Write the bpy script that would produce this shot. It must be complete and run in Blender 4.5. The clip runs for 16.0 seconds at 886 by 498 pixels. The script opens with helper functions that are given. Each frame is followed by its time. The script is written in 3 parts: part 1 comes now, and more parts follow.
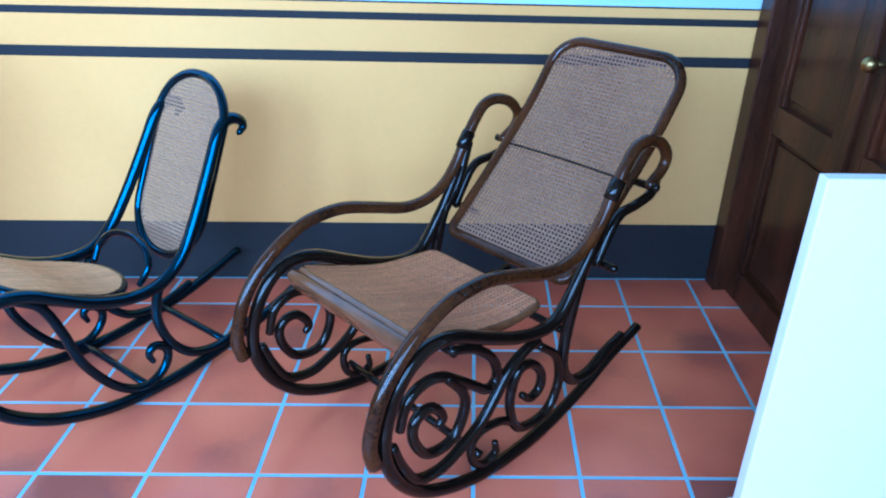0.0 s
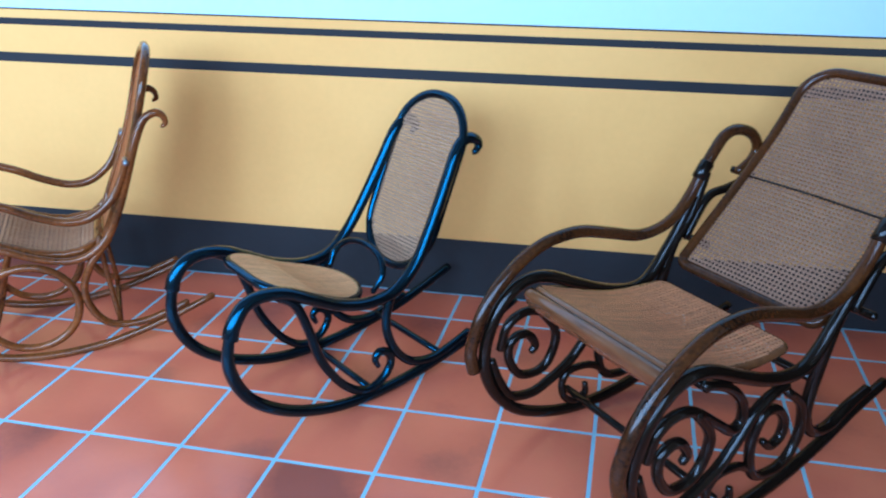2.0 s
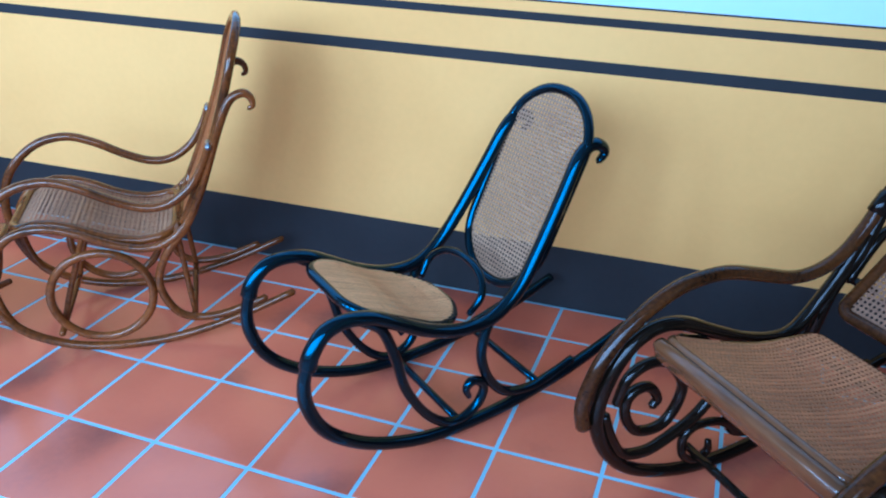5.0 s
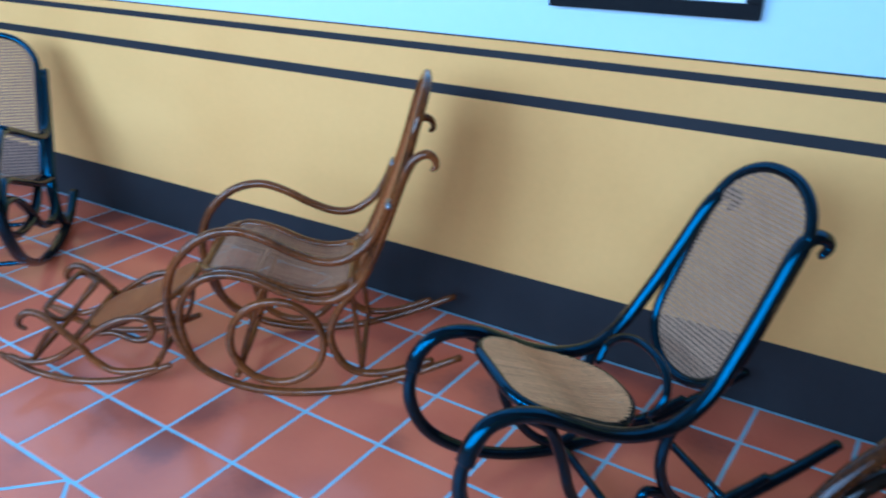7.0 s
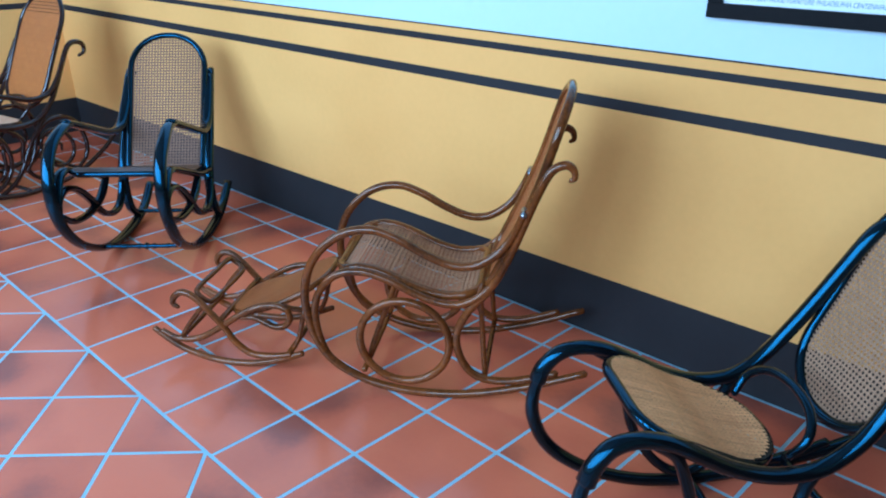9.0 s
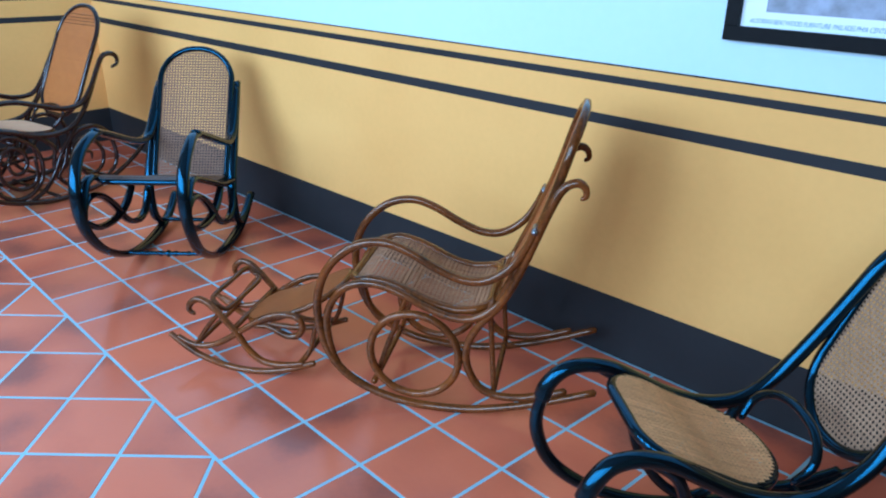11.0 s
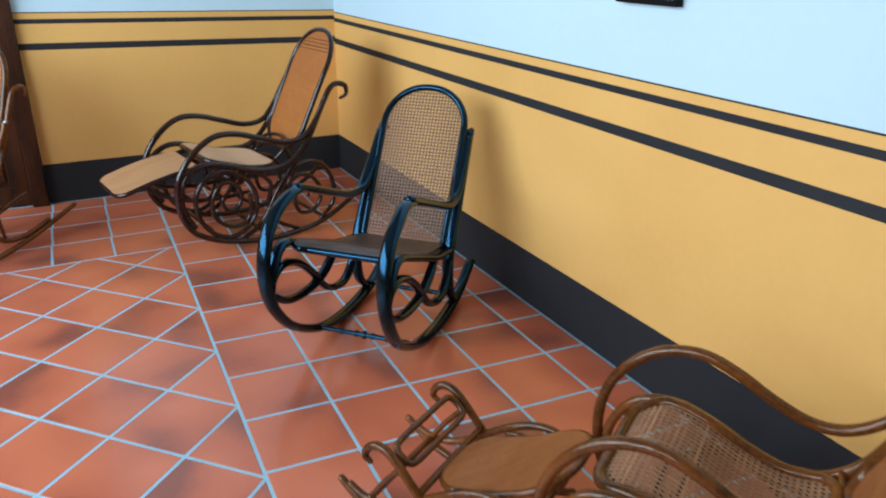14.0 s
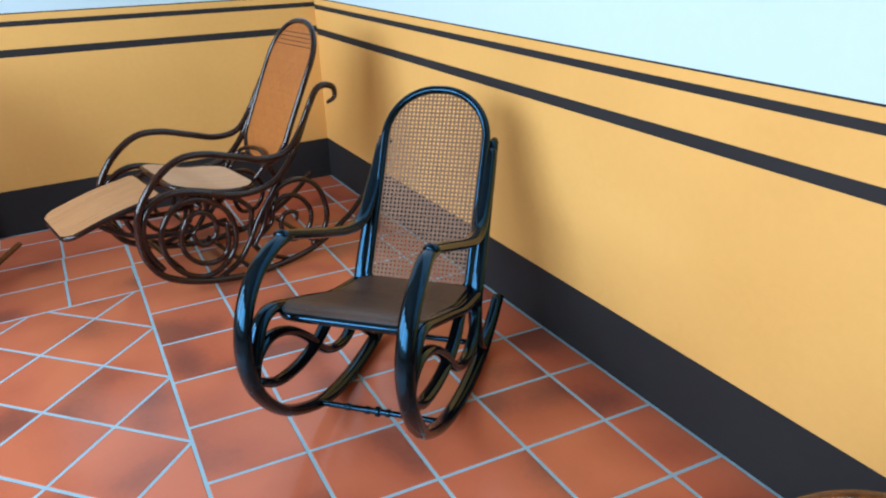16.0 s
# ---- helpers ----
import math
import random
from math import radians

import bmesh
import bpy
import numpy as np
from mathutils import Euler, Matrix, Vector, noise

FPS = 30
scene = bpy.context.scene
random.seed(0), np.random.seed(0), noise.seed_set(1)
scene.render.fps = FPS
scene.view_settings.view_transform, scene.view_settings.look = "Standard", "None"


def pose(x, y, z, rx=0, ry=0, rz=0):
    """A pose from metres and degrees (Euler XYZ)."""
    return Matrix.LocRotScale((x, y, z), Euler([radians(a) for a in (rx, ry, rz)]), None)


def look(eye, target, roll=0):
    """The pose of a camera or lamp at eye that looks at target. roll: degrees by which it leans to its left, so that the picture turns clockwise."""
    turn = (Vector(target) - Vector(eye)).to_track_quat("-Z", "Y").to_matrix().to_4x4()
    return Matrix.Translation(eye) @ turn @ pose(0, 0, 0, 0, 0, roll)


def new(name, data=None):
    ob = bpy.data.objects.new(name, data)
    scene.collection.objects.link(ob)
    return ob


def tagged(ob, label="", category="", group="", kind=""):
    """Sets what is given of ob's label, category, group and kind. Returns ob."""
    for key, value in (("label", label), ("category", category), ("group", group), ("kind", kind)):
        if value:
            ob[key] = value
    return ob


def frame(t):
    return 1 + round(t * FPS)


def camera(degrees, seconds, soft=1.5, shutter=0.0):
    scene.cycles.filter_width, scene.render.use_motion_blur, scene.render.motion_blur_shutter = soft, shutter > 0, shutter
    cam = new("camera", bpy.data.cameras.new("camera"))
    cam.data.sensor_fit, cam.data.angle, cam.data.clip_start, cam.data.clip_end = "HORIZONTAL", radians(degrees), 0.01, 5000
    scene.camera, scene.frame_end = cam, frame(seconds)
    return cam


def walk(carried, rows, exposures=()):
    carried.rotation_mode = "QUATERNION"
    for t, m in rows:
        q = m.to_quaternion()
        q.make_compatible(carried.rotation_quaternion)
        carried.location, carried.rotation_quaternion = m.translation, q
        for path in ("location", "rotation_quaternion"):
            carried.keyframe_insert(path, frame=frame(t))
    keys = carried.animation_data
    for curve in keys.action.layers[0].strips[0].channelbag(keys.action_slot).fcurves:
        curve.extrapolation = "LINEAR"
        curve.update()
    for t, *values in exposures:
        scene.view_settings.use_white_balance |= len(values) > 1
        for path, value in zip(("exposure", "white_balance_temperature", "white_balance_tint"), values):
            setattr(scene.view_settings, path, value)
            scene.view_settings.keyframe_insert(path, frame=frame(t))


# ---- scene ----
cam = camera(62.2, 16.0, soft=2.0, shutter=0.5)
PATH = [
    (0, (0.726, -2.71, 1.465), (0.824, -0.917, 0.584), 1.7),
    (0.5, (0.69, -2.707, 1.459), (0.763, -0.906, 0.593), 1.4),
    (1, (0.59, -2.71, 1.457), (0.53, -0.898, 0.61), 1.1),
    (1.5, (0.507, -2.717, 1.466), (0.291, -0.912, 0.631), 0.8),
    (2, (0.465, -2.738, 1.44), (0.173, -0.935, 0.625), 0.8),
    (2.5, (0.447, -2.729, 1.442), (0.075, -0.943, 0.623), 1.4),
    (3, (0.437, -2.679, 1.448), (-0.002, -0.908, 0.628), 1.7),
    (3.5, (0.475, -2.561, 1.466), (-0.078, -0.843, 0.604), 1.7),
    (3.7, (0.496, -2.538, 1.456), (-0.107, -0.83, 0.607), 1.6),
    (5.8, (0.229, -2.286, 1.472), (-0.204, -0.586, 0.511), 2.4),
    (6, (0.264, -2.255, 1.475), (-0.244, -0.575, 0.518), 1.5),
    (6.5, (0.255, -2.253, 1.476), (-0.442, -0.597, 0.597), 0.9),
    (7, (0.237, -2.253, 1.502), (-0.701, -0.701, 0.658), 0.4),
    (7.5, (0.215, -2.258, 1.506), (-0.91, -0.835, 0.664), -0.0),
    (8, (0.217, -2.255, 1.502), (-0.982, -0.89, 0.666), 0.1),
    (10.5, (0.237, -2.27, 1.511), (-0.998, -0.926, 0.695), -0.1),
    (11, (0.267, -2.245, 1.502), (-1.015, -0.925, 0.718), 0.7),
    (11.5, (0.251, -2.204, 1.493), (-1.044, -0.915, 0.68), 0.6),
    (12, (0.12, -2.14, 1.502), (-1.193, -0.866, 0.692), 0.2),
    (12.5, (-0.047, -2.112, 1.501), (-1.417, -0.872, 0.735), -0.8),
    (13, (-0.18, -2.029, 1.498), (-1.652, -0.913, 0.733), -1.0),
    (13.5, (-0.323, -1.85, 1.515), (-1.943, -0.912, 0.811), -0.5),
    (14, (-0.509, -1.757, 1.509), (-2.151, -0.902, 0.753), 0.6),
    (14.5, (-0.76, -1.736, 1.51), (-2.372, -0.828, 0.751), -1.4),
    (15, (-0.922, -1.728, 1.502), (-2.487, -0.789, 0.684), -0.6),
    (15.5, (-1.055, -1.636, 1.482), (-2.657, -0.743, 0.685), -2.3),
    (16, (-1.15, -1.545, 1.485), (-2.761, -0.682, 0.673), -2.1),
]
EXPOSURES = [(0, 0.5, 4190, 16), (1, 0.44, 4180, 14), (1.5, 0.28, 4420, 16), (2, 0.2, 4800, 19), (3, 0.1, 4780, 18), (3.5, 0.11, 4570, 15.5), (6, 0.05, 4500, 18), (7, -0.31, 4520, 17), (8, -0.28, 4880, 17), (11, -0.28, 5060, 17), (12.5, -0.34, 5100, 16), (13, -0.36, 5600, 19), (13.5, -0.44, 6050, 20), (14, -0.47, 6500, 22), (14.5, -0.45, 6500, 22), (16, -0.28, 6650, 25)]
walk(cam, [(t, look(eye, target, roll)) for t, eye, target, roll in PATH], EXPOSURES)

# ---- world and light ----
world = bpy.data.worlds.new("sky")
scene.world = world
world.use_nodes = True
wn = world.node_tree.nodes
sky = wn.new("ShaderNodeTexSky")
sky.sky_type = "NISHITA"
sky.sun_disc = False
sky.sun_elevation, sky.sun_rotation = radians(50), radians(200)
wn["Background"].inputs["Strength"].default_value = 0.12
world.node_tree.links.new(sky.outputs[0], wn["Background"].inputs["Color"])

ROOM_X0, ROOM_X1, ROOM_Y0, ROOM_H = -5.544, 2.04, -4.6, 3.9
# Unseen openings, their number and width chosen for highlights and soft shadows
OPENINGS = [(x, x + 1.2) for x in (-5.3, -3.8, -2.3, -0.8, 0.7)]


def area_lamp(name, x0, x1, z0, z1, y, watts, colour):
    data = bpy.data.lights.new(name, "AREA")
    data.shape, data.size, data.size_y = "RECTANGLE", x1 - x0, z1 - z0
    data.energy, data.color = watts, colour
    ob = new(name, data)
    ob.matrix_world = look(((x0 + x1) / 2, y, (z0 + z1) / 2), ((x0 + x1) / 2 - 1.6, 0, 0.9))
    return ob


# Added area lamps stand in for daylight from behind; watts and aim tuned
for (ox0, ox1), watts in zip(OPENINGS, (102, 120, 126, 102, 54)):
    area_lamp("daylight_stand_in", ox0, ox1, 1.2, 3.3, ROOM_Y0 + 0.05, watts, (0.60, 0.86, 1.0))


# ---- materials ----
def material(name, base, rough=0.5, metal=0.0, second=None, scale=6.0, fine=60.0, bump=0.15, amount=0.6, coat=0.0, stretch=(1, 1, 1), dist=0.002, per_piece=0.0, third=None, grain=0.35, spec=0.5, detail=4.0):
    m = bpy.data.materials.new(name)
    m.use_nodes = True
    nt = m.node_tree
    n, l = nt.nodes, nt.links
    p = n["Principled BSDF"]
    tc = n.new("ShaderNodeTexCoord")
    mp = n.new("ShaderNodeMapping")
    mp.inputs["Scale"].default_value = stretch
    l.new(tc.outputs["Object"], mp.inputs["Vector"])
    placed = mp.outputs[0]
    if per_piece:
        info = n.new("ShaderNodeObjectInfo")
        geo = n.new("ShaderNodeNewGeometry")
        plus = n.new("ShaderNodeMath")
        plus.operation = "ADD"
        l.new(info.outputs["Random"], plus.inputs[0])
        l.new(geo.outputs["Random Per Island"], plus.inputs[1])
        fr = n.new("ShaderNodeMath")
        fr.operation = "FRACT"
        l.new(plus.outputs[0], fr.inputs[0])
        far = n.new("ShaderNodeMath")
        far.operation = "MULTIPLY"
        far.inputs[1].default_value = 37.0
        l.new(fr.outputs[0], far.inputs[0])
        shift = n.new("ShaderNodeVectorMath")
        shift.operation = "ADD"
        l.new(mp.outputs[0], shift.inputs[0])
        l.new(far.outputs[0], shift.inputs[1])
        placed = shift.outputs[0]
    big = n.new("ShaderNodeTexNoise")
    big.inputs["Scale"].default_value, big.inputs["Detail"].default_value = scale, detail
    small = n.new("ShaderNodeTexNoise")
    small.inputs["Scale"].default_value, small.inputs["Detail"].default_value = fine, 3
    l.new(placed, big.inputs["Vector"])
    l.new(placed, small.inputs["Vector"])
    ramp = n.new("ShaderNodeValToRGB")
    ramp.color_ramp.elements[0].position, ramp.color_ramp.elements[1].position = 0.35, 0.65
    ramp.color_ramp.elements[0].color = (*(second or tuple(c * 0.75 for c in base)), 1)
    ramp.color_ramp.elements[1].color = (*base, 1)
    if third:
        low = ramp.color_ramp.elements.new(0.29)
        low.color = (*third, 1)
        ramp.color_ramp.elements[1].position = 0.43
    mix = n.new("ShaderNodeMath")
    mix.operation = "MULTIPLY_ADD"
    mix.inputs[1].default_value, mix.inputs[2].default_value = grain, 0.0
    l.new(small.outputs["Fac"], mix.inputs[0])
    add = n.new("ShaderNodeMath")
    add.operation = "MULTIPLY_ADD"
    add.inputs[1].default_value = 1 - grain
    l.new(big.outputs["Fac"], add.inputs[0])
    l.new(mix.outputs[0], add.inputs[2])
    out = add.outputs[0]
    if per_piece:
        off = n.new("ShaderNodeMath")
        off.operation = "MULTIPLY_ADD"
        off.inputs[1].default_value, off.inputs[2].default_value = per_piece, -per_piece / 2
        l.new(fr.outputs[0], off.inputs[0])
        tot = n.new("ShaderNodeMath")
        tot.operation = "ADD"
        l.new(out, tot.inputs[0])
        l.new(off.outputs[0], tot.inputs[1])
        out = tot.outputs[0]
    l.new(out, ramp.inputs["Fac"])
    l.new(ramp.outputs["Color"], p.inputs["Base Color"])
    p.inputs["Metallic"].default_value = metal
    rr = n.new("ShaderNodeMapRange")
    spread = min(0.11, rough * 0.5)
    rr.inputs["To Min"].default_value, rr.inputs["To Max"].default_value = rough - spread, min(1, rough + spread)
    l.new(small.outputs["Fac"], rr.inputs["Value"])
    l.new(rr.outputs[0], p.inputs["Roughness"])
    p.inputs["Coat Weight"].default_value = coat
    p.inputs["Specular IOR Level"].default_value = spec
    p.inputs["Coat Roughness"].default_value = 0.06
    if bump:
        b = n.new("ShaderNodeBump")
        b.inputs["Strength"].default_value, b.inputs["Distance"].default_value = bump, dist
        l.new(add.outputs[0], b.inputs["Height"])
        l.new(b.outputs[0], p.inputs["Normal"])
    return m


OCHRE = material("ochre_limewash", (0.85, 0.455, 0.130), 0.8, second=(0.76, 0.39, 0.104), scale=1.1, fine=35, bump=0.25, spec=0.3, grain=0.2)
WHITEWASH = material("pale_blue_white_limewash", (0.575, 0.73, 0.775), 0.85, second=(0.545, 0.70, 0.75), scale=1.2, fine=30, bump=0.2, spec=0.3)
BAND = material("slate_grey_paint", (0.031, 0.030, 0.031), 0.7, second=(0.024, 0.023, 0.024), scale=2.0, fine=40, bump=0.15, spec=0.15)
# Tones of the unseen ceiling and closing walls, set by the light they bounce
CEILING = material("unseen_ceiling", (0.28, 0.26, 0.23), 0.7, scale=2, fine=30)
PLAIN = material("ochre_plaster", (0.30, 0.21, 0.12), 0.8, scale=1.0, fine=30)
GROUT = material("pale_blue_grout", (0.31, 0.52, 0.60), 0.8, second=(0.25, 0.43, 0.50), scale=8, fine=90, bump=0.4)
TILE = material("terracotta", (0.66, 0.168, 0.080), 0.19, second=(0.55, 0.134, 0.066), scale=3.0, fine=45, bump=0.06, per_piece=0.20, third=(0.30, 0.086, 0.054), grain=0.07, spec=0.5, detail=1.0)
BLACK = material("black_lacquered_beech", (0.003, 0.0035, 0.004), 0.10, second=(0.004, 0.004, 0.005), scale=9, fine=90, bump=0.01, coat=0.0, spec=0.75)
DARK = material("dark_walnut_beech", (0.010, 0.0058, 0.0032), 0.08, second=(0.004, 0.0028, 0.002), scale=6, fine=110, bump=0.04, coat=0.03, spec=0.28)
MAHOG = material("reddish_brown_beech", (0.032, 0.011, 0.007), 0.14, second=(0.014, 0.006, 0.005), scale=9, fine=70, bump=0.015, coat=0.1, spec=0.45)
# Honey wood's dark noise tone also stands in for shade under the rods
HONEY = material("honey_brown_beech", (0.205, 0.056, 0.009), 0.12, second=(0.045, 0.014, 0.0038), scale=5, fine=80, bump=0.03, coat=0.1, spec=0.42)
CANE_BROWN = material("aged_brown_cane", (0.29, 0.148, 0.080), 0.55, second=(0.19, 0.094, 0.053), scale=5, fine=80, bump=0.2, per_piece=0.14, spec=0.35)
CANE_SEAT = material("orange_brown_cane", (0.66, 0.262, 0.105), 0.42, second=(0.33, 0.135, 0.056), scale=14, fine=160, bump=0.3, per_piece=0.16, spec=0.35, grain=0.6)
CANE_AGED = material("grey_brown_cane", (0.46, 0.225, 0.110), 0.45, second=(0.27, 0.125, 0.062), scale=6, fine=100, bump=0.2, per_piece=0.2, spec=0.35)
CANE_LEG = material("tan_cane", (0.58, 0.27, 0.112), 0.55, second=(0.45, 0.20, 0.08), scale=5, fine=80, bump=0.2, per_piece=0.2, spec=0.35)
WORN = material("worn_brown_beech", (0.090, 0.028, 0.006), 0.09, second=(0.008, 0.0042, 0.0024), scale=3.6, fine=110, bump=0.04, coat=0.04, spec=0.30)
RAIL = material("polished_brown_rail", (0.20, 0.078, 0.026), 0.2, second=(0.09, 0.035, 0.013), scale=6, fine=50, bump=0.02, stretch=(1, 0.3, 1), coat=0.3)
CANE_STRAW = material("straw_cane", (0.90, 0.475, 0.20), 0.5, second=(0.62, 0.30, 0.12), scale=9, fine=140, bump=0.3, per_piece=0.14, spec=0.35, grain=0.5)
CANE_PALE = material("pale_cane", (0.86, 0.51, 0.30), 0.55, second=(0.75, 0.42, 0.24), scale=5, fine=80, bump=0.2, per_piece=0.2, spec=0.35)
CANE_GOLD = material("golden_cane", (0.58, 0.195, 0.042), 0.5, second=(0.43, 0.135, 0.03), scale=5, fine=80, bump=0.2, per_piece=0.2, spec=0.35)
CANE_STOOL = material("brown_close_cane", (0.48, 0.160, 0.045), 0.32, second=(0.30, 0.092, 0.026), scale=6, fine=90, bump=0.15, per_piece=0.2, spec=0.5, coat=0.2)
CANE_DARK = material("dark_worn_cane", (0.115, 0.060, 0.042), 0.38, second=(0.062, 0.034, 0.026), scale=7, fine=90, bump=0.2, per_piece=0.1, spec=0.5)
CANE_BACK = material("faded_brown_cane", (0.41, 0.238, 0.130), 0.55, second=(0.27, 0.152, 0.085), scale=5, fine=80, bump=0.2, per_piece=0.14, spec=0.35)
DOOR = material("dark_stained_door_wood", (0.080, 0.023, 0.008), 0.32, second=(0.013, 0.0060, 0.0036), scale=3, fine=40, bump=0.25, coat=0.1, stretch=(4, 4, 0.6), spec=0.3)
FRAME = material("black_frame", (0.004, 0.004, 0.0045), 0.5, second=(0.006, 0.006, 0.006), bump=0.05, spec=0.1)
MOUNT = material("white_card", (0.80, 0.86, 0.88), 0.7, second=(0.78, 0.84, 0.87), bump=0.05)
PRINT = material("faded_print", (0.42, 0.45, 0.56), 0.6, second=(0.14, 0.15, 0.15), scale=7, fine=25, bump=0.02)
INK = material("blue_grey_ink", (0.10, 0.24, 0.30), 0.7, bump=0.0)
PAINT = material("white_plinth_paint", (0.87, 0.82, 0.76), 0.45, second=(0.85, 0.80, 0.74), scale=2, bump=0.05)
BRASS = material("dull_brass", (0.45, 0.30, 0.10), 0.35, metal=1.0, bump=0.05)
STEEL = material("dull_steel", (0.35, 0.36, 0.38), 0.35, metal=1.0, bump=0.05)
# The blue of daylight highlights is put into the lacquer as a specular tint
BLACK.node_tree.nodes["Principled BSDF"].inputs["Specular Tint"].default_value = (0.13, 0.58, 1.0, 1)
# Warm tint takes the blue out of reflections on the honey wood
HONEY.node_tree.nodes["Principled BSDF"].inputs["Specular Tint"].default_value = (1.0, 0.86, 0.68, 1)
GLASS = bpy.data.materials.new("picture_glass")
GLASS.use_nodes = True
gb = GLASS.node_tree.nodes["Principled BSDF"]
gb.inputs["Roughness"].default_value, gb.inputs["Transmission Weight"].default_value, gb.inputs["IOR"].default_value = 0.02, 1.0, 1.1
GROUND = material("courtyard_paving", (0.30, 0.27, 0.24), 0.8, scale=2, fine=20)


# ---- mesh helpers ----
def part(name, bm, mat, parent=None, label="", smooth=False):
    me = bpy.data.meshes.new(name)
    bmesh.ops.recalc_face_normals(bm, faces=bm.faces)
    bm.to_mesh(me)
    bm.free()
    me.materials.append(mat)
    if smooth:
        for f in me.polygons:
            f.use_smooth = True
    ob = new(name, me)
    if parent:
        ob.parent = parent
    if label:
        tagged(ob, label)
    return ob


def box_into(bm, x0, x1, y0, y1, z0, z1, bevel=0.0):
    m = Matrix.LocRotScale(((x0 + x1) / 2, (y0 + y1) / 2, (z0 + z1) / 2), None, (x1 - x0, y1 - y0, z1 - z0))
    made = bmesh.ops.create_cube(bm, size=1, matrix=m)
    if bevel:
        edges = list({e for v in made["verts"] for e in v.link_edges})
        bmesh.ops.bevel(bm, geom=edges, offset=bevel, segments=2, affect="EDGES", profile=0.6)


def box(name, x0, x1, y0, y1, z0, z1, mat, parent=None, bevel=0.0, label=""):
    bm = bmesh.new()
    box_into(bm, x0, x1, y0, y1, z0, z1, bevel)
    return part(name, bm, mat, parent, label)


def glide(points, per=6, closed=False):
    """Points on a smooth curve through the given ones."""
    p = [Vector(q) for q in points]
    n = len(p)
    out = []
    for i in range(n if closed else n - 1):
        if closed:
            a, b, c, d = p[i - 1], p[i], p[(i + 1) % n], p[(i + 2) % n]
        else:
            b, c = p[i], p[i + 1]
            a = p[i - 1] if i else b + (b - c)
            d = p[i + 2] if i + 2 < n else c + (c - b)
        for k in range(per):
            t = k / per
            out.append(0.5 * ((2 * b) + (c - a) * t + (2 * a - 5 * b + 4 * c - d) * t * t + (3 * b - a - 3 * c + d) * t ** 3))
    if not closed:
        out.append(p[-1])
    return out


def rod_into(bm, line, r, closed=False, sides=10, flat=1.0, taper=(1, 1), axis=(0, 1, 0)):
    """A bent rod along line; flat: its width along axis over its width across."""
    n = len(line)
    rings = []
    ax = Vector(axis)
    for i, q in enumerate(line):
        a = line[i - 1] if (i or closed) else q
        b = line[(i + 1) % n] if (i + 1 < n or closed) else q
        t = (b - a).normalized()
        s = ax - ax.dot(t) * t
        if s.length < 0.2:
            s = Vector((1, 0, 0)) - t.x * t
        s.normalize()
        w = t.cross(s)
        f = i / max(1, n - 1)
        k = r
        if not closed:
            k *= taper[0] + (1 - taper[0]) * min(1, f / 0.15) if f < 0.5 else taper[1] + (1 - taper[1]) * min(1, (1 - f) / 0.15)
        rings.append([bm.verts.new(q + k * (flat * math.cos(u) * s + math.sin(u) * w)) for u in (2 * math.pi * j / sides for j in range(sides))])
    for i in range(n if closed else n - 1):
        a, b = rings[i], rings[(i + 1) % n]
        for j in range(sides):
            bm.faces.new((a[j], a[(j + 1) % sides], b[(j + 1) % sides], b[j]))
    if not closed:
        for ring, q in ((rings[0], line[0] + (line[0] - line[1]).normalized() * r * 0.5), (rings[-1], line[-1] + (line[-1] - line[-2]).normalized() * r * 0.5)):
            tip = bm.verts.new(q)
            for j in range(sides):
                bm.faces.new((ring[j], ring[(j + 1) % sides], tip))


def rod(name, points, r, mat, parent, closed=False, per=6, flat=1.0, taper=(0.85, 0.85), axis=(0, 1, 0), label="", sides=10):
    bm = bmesh.new()
    rod_into(bm, glide(points, per, closed), r, closed, sides, flat, taper, axis)
    return part(name, bm, mat, parent, label, smooth=True)


def sides_of(name, profile, w, r, mat, parent, flat=1.0, taper=(0.85, 0.85), per=6, closed=False):
    """The same bent rod in the two side frames, from a profile of (forward, up)."""
    for s in (1, -1):
        rod(name, [(u, s * w, z) for u, z in profile], r, mat, parent, closed, per, flat, taper)


def cross_bar(name, u, z, w, r, mat, parent, turned=False):
    bm = bmesh.new()
    if turned:
        line, n = [], 48
        for i in range(n + 1):
            line.append(Vector((u, -w + 2 * w * i / n, z)))
        rod_into(bm, line, r)
        for c, k in ((0, 1.7), (-0.035, 1.35), (0.035, 1.35), (-0.1, 1.25), (0.1, 1.25)):
            rod_into(bm, [Vector((u, c - 0.006, z)), Vector((u, c - 0.003, z)), Vector((u, c + 0.003, z)), Vector((u, c + 0.006, z))], r * k)
    else:
        rod_into(bm, [Vector((u, -w, z)), Vector((u, -w / 2, z)), Vector((u, 0, z)), Vector((u, w / 2, z)), Vector((u, w, z))], r)
    return part(name, bm, mat, parent, smooth=True)


def rounded(a0, a1, half0, half1, r0, r1, steps=14):
    """Outline in (along, across): from a0 (half width half0, corner r0) to a1."""
    out = []
    for a, half, r, sa, start in ((a1, half1, r1, -1, 0), (a1, -half1, r1, -1, 1), (a0, -half0, r0, 1, 2), (a0, half0, r0, 1, 3)):
        ca, cb = a + sa * r, (half - r) if half > 0 else (half + r)
        begin = {0: 90, 1: 0, 2: -90, 3: 180}[start]
        for k in range(steps + 1):
            g = radians(begin - 90 * k / steps)
            out.append((ca + r * math.cos(g), cb + r * math.sin(g)))
    return out


